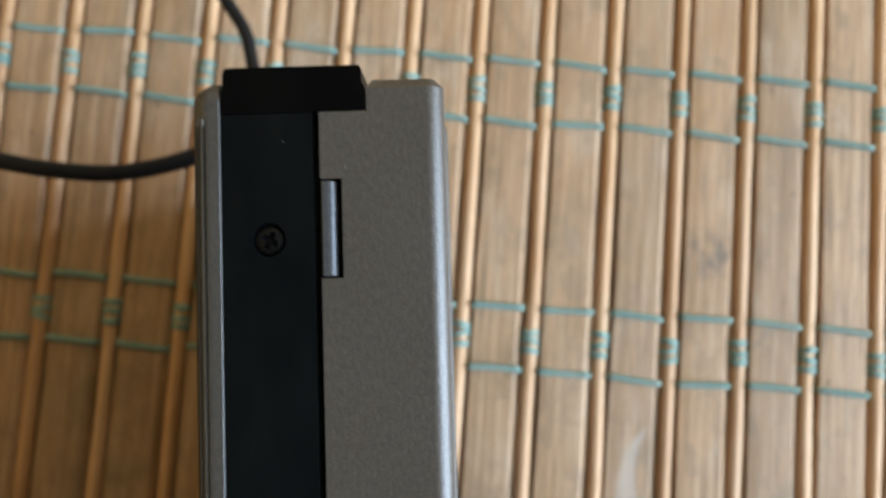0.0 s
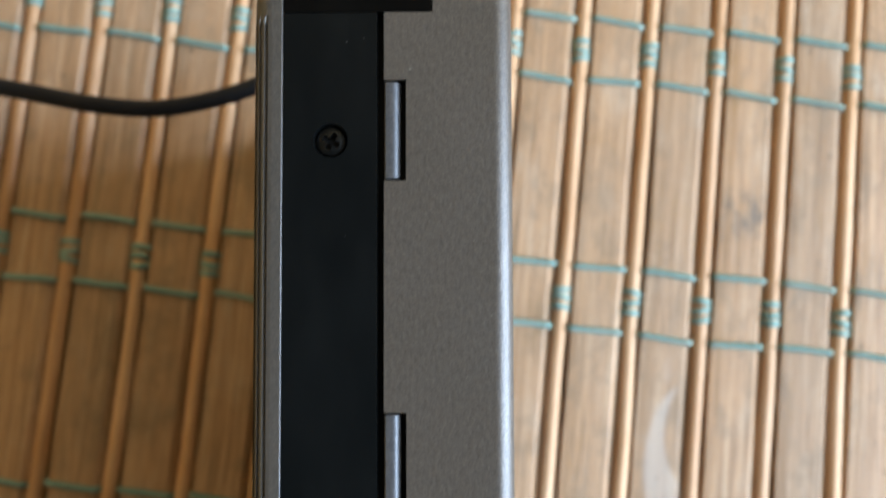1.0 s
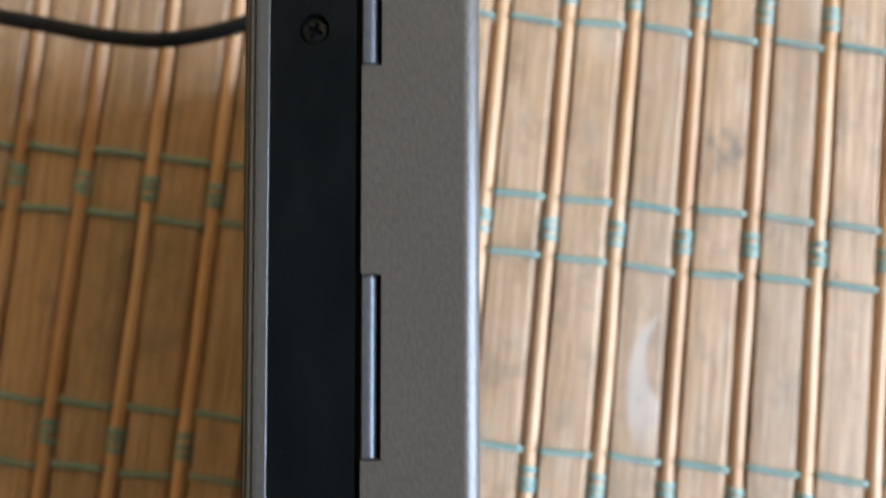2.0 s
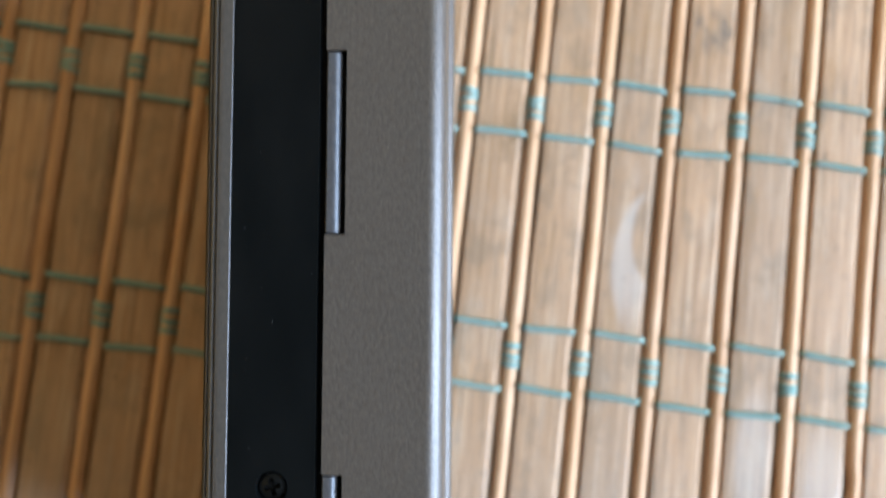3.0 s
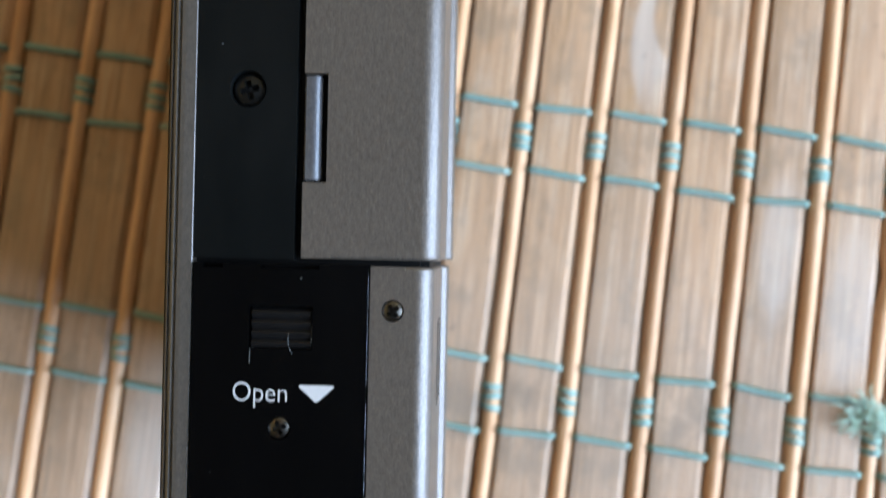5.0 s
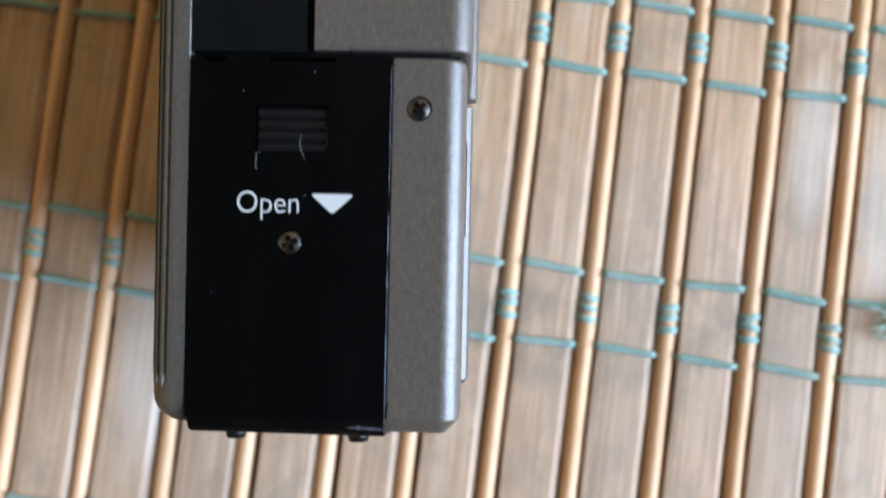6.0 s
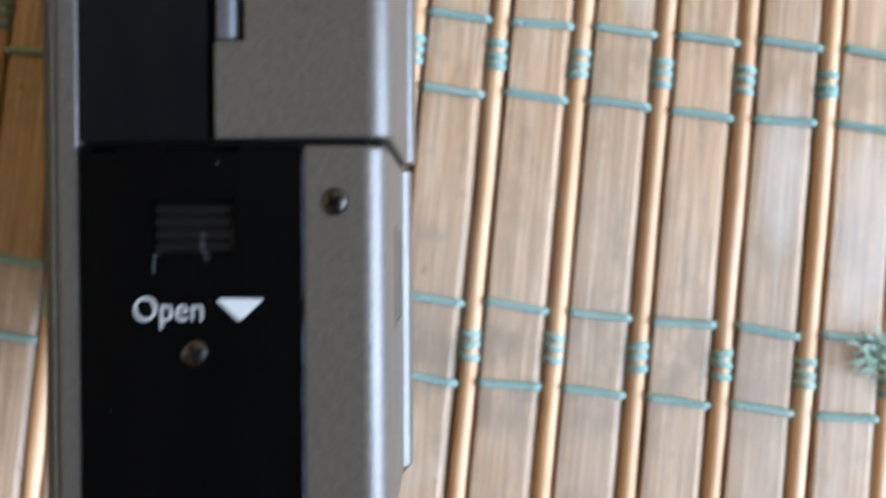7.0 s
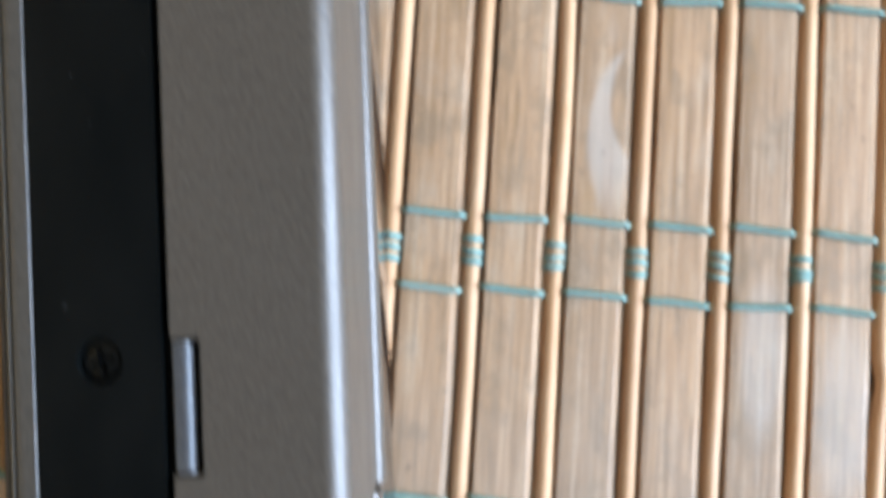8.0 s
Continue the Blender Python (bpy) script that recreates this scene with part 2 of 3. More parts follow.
M_STEEL = plain("tarnished steel", (0.10, 0.095, 0.085), 0.35, 1.0, 1200, 0.45)
M_WHITE = plain("white print", (0.50, 0.51, 0.52), 0.55, 0.0, 900, 0.06)
M_CABLE = black_plastic("black rubber", 0.45, (0.008, 0.008, 0.009), 0.00003)
M_DUST = plain("pale lint", (0.11, 0.12, 0.12), 0.95, 0.0, 500, 0.2)
# tones of the unseen walls and ceiling, picked for their bounce and reflections
M_WALL = plain("warm bounce wall", (0.66, 0.405, 0.14), 0.9, 0.0, 3, 0.06)
M_NORTH = plain("light bounce wall", (0.74, 0.50, 0.23), 0.9, 0.0, 3, 0.06)
M_SOUTH = plain("dark unseen wall", (0.13, 0.085, 0.05), 0.7, 0.0, 6, 0.2)
M_CEIL = plain("dark unseen ceiling", (0.022, 0.020, 0.018), 0.9, 0.0, 3, 0.05)
M_FLOOR = plain("brown floorboards", (0.22, 0.13, 0.07), 0.6, 0.0, 5, 0.2)
M_TABLE = plain("brown table wood", (0.26, 0.15, 0.075), 0.5, 0.0, 12, 0.3)


# ---- mesh helpers ----
def link_mesh(name, bm, mat, parent=None, label="", flat=True):
    me = bpy.data.meshes.new(name)
    bmesh.ops.recalc_face_normals(bm, faces=bm.faces)
    bm.to_mesh(me)
    bm.free()
    me.materials.append(mat)
    if not flat:
        me.shade_smooth()
    ob = new(name, me)
    if parent:
        ob.parent = parent
    if label:
        tagged(ob, label)
    return ob


def part(name, bm, mat, parent, label="", flat=True):
    return link_mesh(name, bm, mat, parent, label, flat)


def add_box(bm, x0, x1, y0, y1, z0, z1):
    return bmesh.ops.create_cube(bm, size=1, matrix=Matrix.Translation(((x0 + x1) / 2, (y0 + y1) / 2, (z0 + z1) / 2)) @ Matrix.Diagonal((x1 - x0, y1 - y0, z1 - z0, 1)))["verts"]


def box_mesh(x0, x1, y0, y1, z0, z1, edge=0.0, segments=2):
    bm = bmesh.new()
    add_box(bm, x0, x1, y0, y1, z0, z1)
    if edge:
        bmesh.ops.bevel(bm, geom=bm.edges[:], offset=edge, segments=segments, profile=0.5, affect="EDGES")
    return bm


def tube(points, radius, sides=8, closed_ends=True):
    """A tube along points; radius is one number or one for each point."""
    bm = bmesh.new()
    pts = [Vector(p) for p in points]
    rings, side = [], None
    for i, p in enumerate(pts):
        d = (pts[min(i + 1, len(pts) - 1)] - pts[max(i - 1, 0)]).normalized()
        side = (Vector((0, 0, 1)) if abs(d.z) < 0.9 else Vector((1, 0, 0))) if side is None else side
        side = (side - d * side.dot(d)).normalized()
        other = d.cross(side)
        r = radius[i] if isinstance(radius, list) else radius
        rings.append([bm.verts.new(p + side * (r * math.cos(a)) + other * (r * math.sin(a))) for a in (2 * math.pi * k / sides for k in range(sides))])
    for a, b in zip(rings, rings[1:]):
        for k in range(sides):
            bm.faces.new((a[k], a[(k + 1) % sides], b[(k + 1) % sides], b[k]))
    if closed_ends:
        bm.faces.new(rings[0][::-1])
        bm.faces.new(rings[-1])
    return bm


def join(bm, other):
    """Move all of other's mesh into bm."""
    me = bpy.data.meshes.new("joined")
    other.to_mesh(me)
    other.free()
    bm.from_mesh(me)
    bpy.data.meshes.remove(me)


def spline(points, steps):
    """Points along a smooth curve through the given ones."""
    p = [Vector(q) for q in points]
    p = [2 * p[0] - p[1]] + p + [2 * p[-1] - p[-2]]
    out = []
    for i in range(1, len(p) - 2):
        for k in range(steps):
            t = k / steps
            out.append(0.5 * (2 * p[i] + (p[i + 1] - p[i - 1]) * t + (2 * p[i - 1] - 5 * p[i] + 4 * p[i + 1] - p[i + 2]) * t * t + (3 * p[i] - p[i - 1] - 3 * p[i + 1] + p[i + 2]) * t ** 3))
    return out + [p[-2]]


# ---- room: unseen, added to close the place and shape bounce and reflections ----
def structure(name, bm, mat, label):
    return tagged(link_mesh(name, bm, mat), label, "", "", "structure")


RX0, RX1, RY0, RY1, RZ0, RZ1, T = -1.6, WIN_X, -2.4, 0.80, -0.78, 2.1, 0.12
structure("floor", box_mesh(RX0 - T, RX1 + T, RY0 - T, RY1 + T, RZ0 - T, RZ0), M_FLOOR, "brown wooden floor below the table")
# unseen ceiling, nearly black so that glossy parts mirror little from above
structure("ceiling", box_mesh(RX0 - T, RX1 + T, RY0 - T, RY1 + T, RZ1, RZ1 + T), M_CEIL, "unseen ceiling, kept dark to darken reflections")
# unseen wall, its distance and warm tone set to fill the recorder's shadow
structure("wall_west", box_mesh(RX0 - T, RX0, RY0, RY1, RZ0, RZ1), M_WALL, "unseen warm wall, added to bounce orange light")
# unseen wall brought close and lightened as a reflector for the far end
structure("wall_north", box_mesh(RX0 - T, RX1 + T, RY1, RY1 + T, RZ0, RZ1), M_NORTH, "unseen wall, lightened to show in reflections")
# unseen wall, darkened to keep bounced light off the near end
structure("wall_south", box_mesh(RX0 - T, RX1 + T, RY0 - T, RY0, RZ0, RZ1), M_SOUTH, "unseen wall, darkened to cut bounce")
wall = bmesh.new()
add_box(wall, RX1, RX1 + T, RY0, WIN_Y0, RZ0, RZ1)
add_box(wall, RX1, RX1 + T, WIN_Y1, RY1, RZ0, RZ1)
add_box(wall, RX1, RX1 + T, WIN_Y0, WIN_Y1, RZ0, WIN_Z0)
add_box(wall, RX1, RX1 + T, WIN_Y0, WIN_Y1, WIN_Z1, RZ1)
structure("wall_east", wall, M_WALL, "unseen warm wall round the window opening")

table = new("table")
tagged(table, "brown wooden table under the bamboo mat", "table")
part("tabletop", box_mesh(-0.55, 0.45, -0.62, 0.42, -0.035, -0.0042, 0.003), M_TABLE, table)
for lx in (-0.48, 0.38):
    for ly in (-0.55, 0.35):
        part("leg", box_mesh(lx - 0.025, lx + 0.025, ly - 0.025, ly + 0.025, RZ0, -0.035, 0.003), M_TABLE, table)

# ---- bamboo mat: flat strips and round sticks in turn, tied with teal thread ----
PITCH = 0.0135
MAT_Y0, MAT_Y1 = -0.245, 0.100
LINES = (0.0486, 0.0, -0.0487, -0.0986, -0.1449, -0.1935)
FIRST, LAST = -13, 7
mat = new("bamboo_mat")
tagged(mat, "bamboo placemat of flat strips and thin sticks tied with teal thread", "placemat")


def strip_mesh(seed):
    rng = random.Random(seed)
    n, half, thick = 44, 0.00468, 0.0021
    bm = bmesh.new()
    rings = []
    for i in range(n + 1):
        y = MAT_Y0 + (MAT_Y1 - MAT_Y0) * i / n
        l = -half + 0.00022 * noise.noise((seed * 3.1, y * 28, 0)) + 0.00006 * rng.uniform(-1, 1)
        r = half + 0.00022 * noise.noise((seed * 5.7, y * 28, 4)) + 0.00006 * rng.uniform(-1, 1)
        sag = 0.00012 * noise.noise((seed * 2.3, y * 20, 8))
        e = 0.0003
        prof = [(l, -thick), (l, -e), (l + e, -0.00005), (l * 0.5, 0.00008), (0, 0.0001), (r * 0.4, 0.00009), (r - 0.00090, 0.00008), (r - 0.00062, -0.00004), (r - 0.00005, -0.00055), (r + 0.00030, -0.00105), (r + 0.00032, -thick)]
        rings.append([bm.verts.new((x, y, z + sag)) for x, z in prof])
    for a, b in zip(rings, rings[1:]):
        for k in range(len(a)):
            bm.faces.new((a[k], a[(k + 1) % len(a)], b[(k + 1) % len(a)], b[k]))
    bm.faces.new(rings[0])
    bm.faces.new(rings[-1][::-1])
    return bm


def rod_mesh(seed, knot=None):
    pts, rad = [], []
    n = 96
    for i in range(n + 1):
        y = MAT_Y0 + (MAT_Y1 - MAT_Y0) * i / n
        r = 0.00146 + 0.00013 * noise.noise((seed * 7.3, y * 45, 0)) + 0.00005 * noise.noise((seed * 1.3, y * 190, 0))
        dx = 0.00026 * noise.noise((seed * 3.9, y * 16, 2)) + 0.00022 * noise.noise((seed * 6.1, y * 42, 5))
        if knot is not None:
            k = math.exp(-((y - knot) / 0.0035) ** 2)
            dx += 0.0007 * k
            r -= 0.00030 * k
        pts.append((dx, y, 0))
        rad.append(r)
    return tube(pts, rad, 14)


def stitch_mesh(seed):
    """One thread of two twisted plies over a strip, dipping at both edges, with a few loose fibres."""
    rng = random.Random(seed)
    lean, sway, turns, phase = rng.uniform(0.2, 1.0), rng.uniform(-1, 1), rng.uniform(4.2, 5.4), rng.uniform(0, 6)
    n = 34
    spine = []
    for i in range(n + 1):
        u = i / n
        rise = min(1.0, min(u, 1 - u) / 0.07)
        spine.append(Vector((-0.00515 + 0.0103 * u, 0.0005 * (0.5 - u) * lean + 0.00016 * math.sin(3.1 * u + 2 * sway), -0.0012 + 0.0016 * math.sin(rise * math.pi / 2))))
    out = bmesh.new()
    for ply in (0, math.pi):
        pts, rad = [], []
        for i, p in enumerate(spine):
            a = phase + ply + 2 * math.pi * turns * i / n
            pts.append(p + Vector((0, 0.00027 * math.cos(a), 0.00018 * math.sin(a))))
            rad.append(0.00040 + 0.00005 * math.sin(i * 1.7 + seed) + rng.uniform(-0.00002, 0.00002))
        join(out, tube(pts, rad, 6))
    for k in range(7):
        p = spine[rng.randrange(4, n - 4)] + Vector((0, rng.uniform(-0.0003, 0.0003), 0.0003))
        q = p + Vector((rng.uniform(-0.0008, 0.0008), rng.uniform(-0.0009, 0.0009), rng.uniform(0.0, 0.0003)))
        join(out, tube([p, (p + q) / 2 + Vector((0, 0, 0.00015)), q], 0.00006, 4))
    return out


def wrap_mesh(seed):
    """Three turns of thread round a stick."""
    rng = random.Random(seed)
    out = bmesh.new()
    for turn in (-1, 0, 1):
        y0, lean = turn * 0.00178 + rng.uniform(-0.0002, 0.0002), rng.uniform(-0.0004, 0.0004)
        rings = []
        for i in range(14):
            a = 2 * math.pi * i / 14
            d, r = 0.00150 + rng.uniform(-0.00004, 0.00004), 0.00050 + rng.uniform(-0.00005, 0.00005)
            c = Vector((d * math.cos(a), y0 + lean * math.cos(a), d * math.sin(a)))
            out_dir = Vector((math.cos(a), 0, math.sin(a)))
            rings.append([out.verts.new(c + out_dir * (0.75 * r * math.cos(b)) + Vector((0, 1, 0)) * (r * 1.36 * math.sin(b))) for b in (2 * math.pi * k / 6 for k in range(6))])
        for i in range(14):
            p, q = rings[i], rings[(i + 1) % 14]
            for k in range(6):
                out.faces.new((p[k], p[(k + 1) % 6], q[(k + 1) % 6], q[k]))
    return out


def mesh_of(name, bm, material_used, smoothed=True):
    bmesh.ops.recalc_face_normals(bm, faces=bm.faces)
    me = bpy.data.meshes.new(name)
    bm.to_mesh(me)
    bm.free()
    me.materials.append(material_used)
    if smoothed:
        me.shade_smooth()
    return me


def piece(name, me, m, parent):
    ob = new(name, me)
    ob.parent, ob.matrix_basis = parent, m
    return ob


rng = random.Random(11)
strip_meshes = [mesh_of("slat", strip_mesh(s), M_STRIP, False) for s in range(7)]
rod_meshes = [mesh_of("stick", rod_mesh(s), M_ROD) for s in range(7)]
knotty_mesh = mesh_of("stick", rod_mesh(9, -0.1165), M_ROD)
stitch_meshes = [mesh_of("stitch", stitch_mesh(s), M_THREAD) for s in range(6)]
wrap_meshes = [mesh_of("binding", wrap_mesh(s), M_THREAD) for s in range(6)]
for i in range(FIRST, LAST + 1):
    xs, xr = i * PITCH + 0.00692, i * PITCH + 0.0001
    piece("slat", strip_meshes[(i * 3) % 7], pose(xs, 0, -0.0004 + rng.uniform(-0.00015, 0.00015), 0, rng.uniform(-1.2, 1.2), rng.uniform(-0.06, 0.06)), mat)
    piece("stick", knotty_mesh if i == 3 else rod_meshes[(i * 2) % 7], pose(xr, 0, -0.0015, 0, rng.uniform(0, 360) if i != 3 else 0, rng.uniform(-0.06, 0.06)), mat)
    for y in LINES:
        wob = rng.uniform(-0.0004, 0.0004)
        piece("binding", rng.choice(wrap_meshes), pose(xr, y + wob, -0.0015, 0, rng.uniform(0, 360), rng.uniform(-3, 3)), mat)
        for dy in (0.0062, -0.0061):
            piece("stitch", rng.choice(stitch_meshes), pose(xs, y + dy + rng.uniform(-0.0003, 0.0003), -0.0004, 0, 0, rng.uniform(-1.5, 1.5) + rng.choice((0, 180))), mat)

# frayed end of thread
tuft = bmesh.new()
for k in range(70):
    a, up, length = rng.uniform(0, 2 * math.pi), rng.uniform(0.1, 0.9), rng.uniform(0.0025, 0.0062)
    base = Vector((0.0398 + rng.uniform(-0.0028, 0.003), -0.1410 + rng.uniform(-0.0018, 0.0018), 0.0004))
    tip = base + Vector((math.cos(a) * length * 1.2, math.sin(a) * length * 0.8, up * 0.0028))
    bend = (base + tip) / 2 + Vector((rng.uniform(-1, 1), rng.uniform(-1, 1), rng.uniform(0, 1))) * 0.0013
    join(tuft, tube(spline([base, bend, tip], 3), rng.uniform(0.00012, 0.0002), 4))
part("frayed_thread", tuft, M_TUFT, mat, "frayed tuft of pale teal thread", False)

# ---- cassette recorder, standing on its long edge; its own axes in millimetres, z = 0 on the upper side ----
MM = 0.001
AX, SLOPE_X, SLOPE_Y, TOP = radians(5.541), 0.02714, 0.05546, 0.08763
ORIGIN = Vector((-0.04758, -0.12027, 0))
ORIGIN.z = TOP + SLOPE_X * ORIGIN.x + SLOPE_Y * ORIGIN.y
ez = Vector((-SLOPE_X, -SLOPE_Y, 1)).normalized()
ey = Vector((-math.sin(AX), math.cos(AX), 0))
ey = (ey - ez * ey.dot(ez)).normalized()
ex = ey.cross(ez)
POSE = Matrix((ex, ey, ez)).transposed().to_4x4()
POSE.translation = ORIGIN
recorder = new("cassette_recorder")
recorder.matrix_world = POSE
tagged(recorder, "grey metallic and black portable cassette recorder standing on its long edge", "cassette recorder")
FOOT = 0.0005


def down_to_mat(x, y):
    """Height in the recorder's own millimetres at which it meets the mat."""
    return (FOOT - ORIGIN.z - (ex.z * x + ey.z * y) * MM) / ez.z / MM


def finish(bm):
    bmesh.ops.scale(bm, vec=(MM, MM, MM), verts=bm.verts)
    return bm


def sweep(profile, stations, cap0=True, cap1=True, into=None, shell_end=False, plain_profile=None):
    """Carry an open profile of (x, z) along y; stations are (y, inset). A z of None reaches down to the mat."""
    bm = into or bmesh.new()
    normals = []
    for i, (x, z) in enumerate(profile):
        a = profile[max(i - 1, 0)]
        b = profile[min(i + 1, len(profile) - 1)]
        za, zb = (a[1] if a[1] is not None else -80), (b[1] if b[1] is not None else -80)
        t = Vector((b[0] - a[0], zb - za)).normalized()
        normals.append(Vector((-t.y, t.x)))
    rings = []
    for y, inset in stations:
        ring = []
        for i, ((x, z), n) in enumerate(zip(profile, normals)):
            if plain_profile and z is not None:  # grooves run out towards the ends
                fade = min(1.0, max(0.0, (y - 91.2) / 1.2, (-32.6 - y) / 1.2))
                x, z = x + (plain_profile[i][0] - x) * fade, z + (plain_profile[i][1] - z) * fade
            xx = x - n.x * inset
            zz = down_to_mat(x, y) if z is None else z - n.y * inset
            if shell_end:  # draw the outer side in and the upper side down together
                out = min(1.0, max(0.0, (-12.1 - x) / 2.8))
                xx = x + inset * out
                zz = down_to_mat(x, y) if z is None else z - 0.7 * inset
            ring.append(bm.verts.new((xx, y, zz)))
        rings.append(ring)
    for a, b in zip(rings, rings[1:]):
        for k in range(len(a) - 1):
            bm.faces.new((a[k], a[k + 1], b[k + 1], b[k]))
    if cap0:
        bm.faces.new(rings[0][::-1])
    if cap1:
        bm.faces.new(rings[-1])
    return bm


def round_end(y, r, sign, steps=5):
    """Stations for a rounded end at y, in order away from the middle."""
    return [(y - sign * r + sign * r * math.sin(math.pi / 2 * k / steps), r * (1 - math.cos(math.pi / 2 * k / steps))) for k in range(steps + 1)]


def cut_end(y, r, sign):
    """Stations for a flat chamfer with slightly eased corners."""
    return [(y - sign * r * 1.08, 0.0), (y - sign * r * 0.97, 0.03 * r), (y - sign * r * 0.12, 0.86 * r), (y - sign * r * 0.03, 1.0 * r), (y, 1.2 * r)]


def arc(cx, cz, r, a0, a1, n):
    return [(cx + r * math.cos(radians(a0 + (a1 - a0) * k / n)), cz + r * math.sin(radians(a0 + (a1 - a0) * k / n))) for k in range(n + 1)]


def plate(x0, x1, y0, y1, z, depth, holes=()):
    """A flat plate with round ('c', x, y, r) and square ('r', x0, x1, y0, y1) openings in separate bands of y."""
    bm = bmesh.new()

    def quad(a, b, c, d):
        bm.faces.new([bm.verts.new((*p, z)) for p in ((a, c), (b, c), (b, d), (a, d))])

    def wall_between(p, q):
        bm.faces.new([bm.verts.new(v) for v in ((*p, z), (*q, z), (*q, z - depth), (*p, z - depth))])

    bands = {}
    for h in holes:
        lo, hi = (h[2] - h[3], h[2] + h[3]) if h[0] == "c" else (h[3], h[4])
        bands.setdefault((lo, hi), []).append(h)
    y = y0
    for (lo, hi), hs in sorted(bands.items()):
        if lo > y:
            quad(x0, x1, y, lo)
        x = x0
        for h in sorted(hs, key=lambda h: h[1]):
            if h[0] == "c":
                cx, cy, r = h[1:]
                quad(x, cx - r, lo, hi)
                ring = [(cx + r * math.cos(2 * math.pi * k / 32), cy + r * math.sin(2 * math.pi * k / 32)) for k in range(33)]
                for c0 in range(4):
                    corner = ((cx + r, cy + r), (cx - r, cy + r), (cx - r, cy - r), (cx + r, cy - r))[c0]
                    for k in range(c0 * 8, c0 * 8 + 8):
                        bm.faces.new([bm.verts.new((*p, z)) for p in (corner, ring[k + 1], ring[k])])
                for k in range(32):
                    wall_between(ring[k], ring[k + 1])
                x = cx + r
            else:
                a, b = h[1], h[2]
                quad(x, a, lo, hi)
                for p, q in (((a, lo), (b, lo)), ((b, lo), (b, hi)), ((b, hi), (a, hi)), ((a, hi), (a, lo))):
                    wall_between(p, q)
                x = b
        quad(x, x1, lo, hi)
        y = hi
    quad(x0, x1, y, y1)
    for p, q in (((x0, y0), (x1, y0)), ((x1, y0), (x1, y1)), ((x1, y1), (x0, y1)), ((x0, y1), (x0, y0))):
        wall_between(p, q)
    bmesh.ops.remove_doubles(bm, verts=bm.verts, dist=0.002)
    return bm


def soften(bm, offset, keep, segments=2):
    """Round the edges that keep() picks by their two ends."""
    edges = [e for e in bm.edges if keep(e.verts[0].co, e.verts[1].co)]
    bmesh.ops.bevel(bm, geom=edges, offset=offset, segments=segments, profile=0.5, affect="EDGES")
    return bm


def screw(name, x, y, z, r, mat_used, parent, label, turn, dome=0.25):
    """A cross-head screw: a domed head with two slots sunk into it."""
    bm = bmesh.new()
    n, slot = 72, 0.15 * r
    rings = []
    for k in range(15):
        q = k / 14
        rr = r * (1 - q)
        rings.append([(rr * math.cos(2 * math.pi * i / n), rr * math.sin(2 * math.pi * i / n)) for i in range(n)])

    def height(px, py):
        d = math.hypot(px, py) / r
        h = dome * (1 - d * d)
        arm = min(abs(px), abs(py))
        along = max(abs(px), abs(py))
        if arm < slot * 1.15 and along < r * 0.62:
            h -= 0.5 * r
        return h
    verts = [[bm.verts.new((px, py, height(px, py))) for px, py in ring] for ring in rings[:-1]]
    tip = bm.verts.new((0, 0, dome - 0.5 * r))
    for a, b in zip(verts, verts[1:]):
        for i in range(n):
            bm.faces.new((a[i], a[(i + 1) % n], b[(i + 1) % n], b[i]))
    for i in range(n):
        bm.faces.new((verts[-1][i], verts[-1][(i + 1) % n], tip))
    skirt = [bm.verts.new((px, py, -0.6)) for px, py in rings[0]]
    for i in range(n):
        bm.faces.new((skirt[i], skirt[(i + 1) % n], verts[0][(i + 1) % n], verts[0][i]))
    bmesh.ops.transform(bm, matrix=pose(x, y, z, 0, 0, turn), verts=bm.verts)
    return part(name, finish(bm), mat_used, parent, label)


Y_TOP, Y_SEAM, Y_END = 95.9, -6.85, -36.7

# inner body, seen in the joints and as the recessed front
core = bmesh.new()
outline = [(-12.6, -30), (-12.0, -1.25), (8.6, -1.25), (8.6, -26.6), (6.1, -27.2), (6.1, None), (-12.6, None)]
sweep(outline, [(Y_END + 0.7, 0), (Y_TOP - 1.0, 0)], into=core)
part("inner_body", finish(core), M_FRONT, recorder, "polished black body between the shells")
lining = box_mesh(-12.0, 8.5, Y_END + 0.9, Y_TOP - 1.1, -4.0, -1.2)
add_box(lining, 8.3, 9.3, Y_SEAM - 1.2, Y_SEAM + 0.6, -22.0, -2.2)
part("joint_lining", finish(lining), M_CORE, recorder, "dark gap behind the joints")

# back shell with three fine grooves along its rounded edge
left = [(-12.02, -3.0), (-12.02, -0.07), (-12.08, -0.01), (-13.05, 0.0), (-13.42, -0.04), (-13.56, -0.30), (-13.72, -0.32), (-13.82, -0.12), (-14.05, -0.22), (-14.16, -0.52),
        (-14.30, -0.56), (-14.38, -0.38), (-14.56, -0.56), (-14.64, -0.88), (-14.76, -0.98), (-14.80, -0.85), (-14.90, -1.15), (-14.95, -1.6), (-14.95, None)]
even = [(-12.02, -3.0), (-12.02, -0.07), (-12.08, -0.01), (-13.05, 0.0), (-13.40, -0.03), (-13.55, -0.06), (-13.68, -0.10), (-13.82, -0.16), (-14.02, -0.26), (-14.15, -0.34),
        (-14.28, -0.43), (-14.38, -0.51), (-14.53, -0.66), (-14.64, -0.79), (-14.74, -0.93), (-14.80, -1.04), (-14.88, -1.22), (-14.95, -1.6), (-14.95, None)]
left, even = left[::-1], even[::-1]
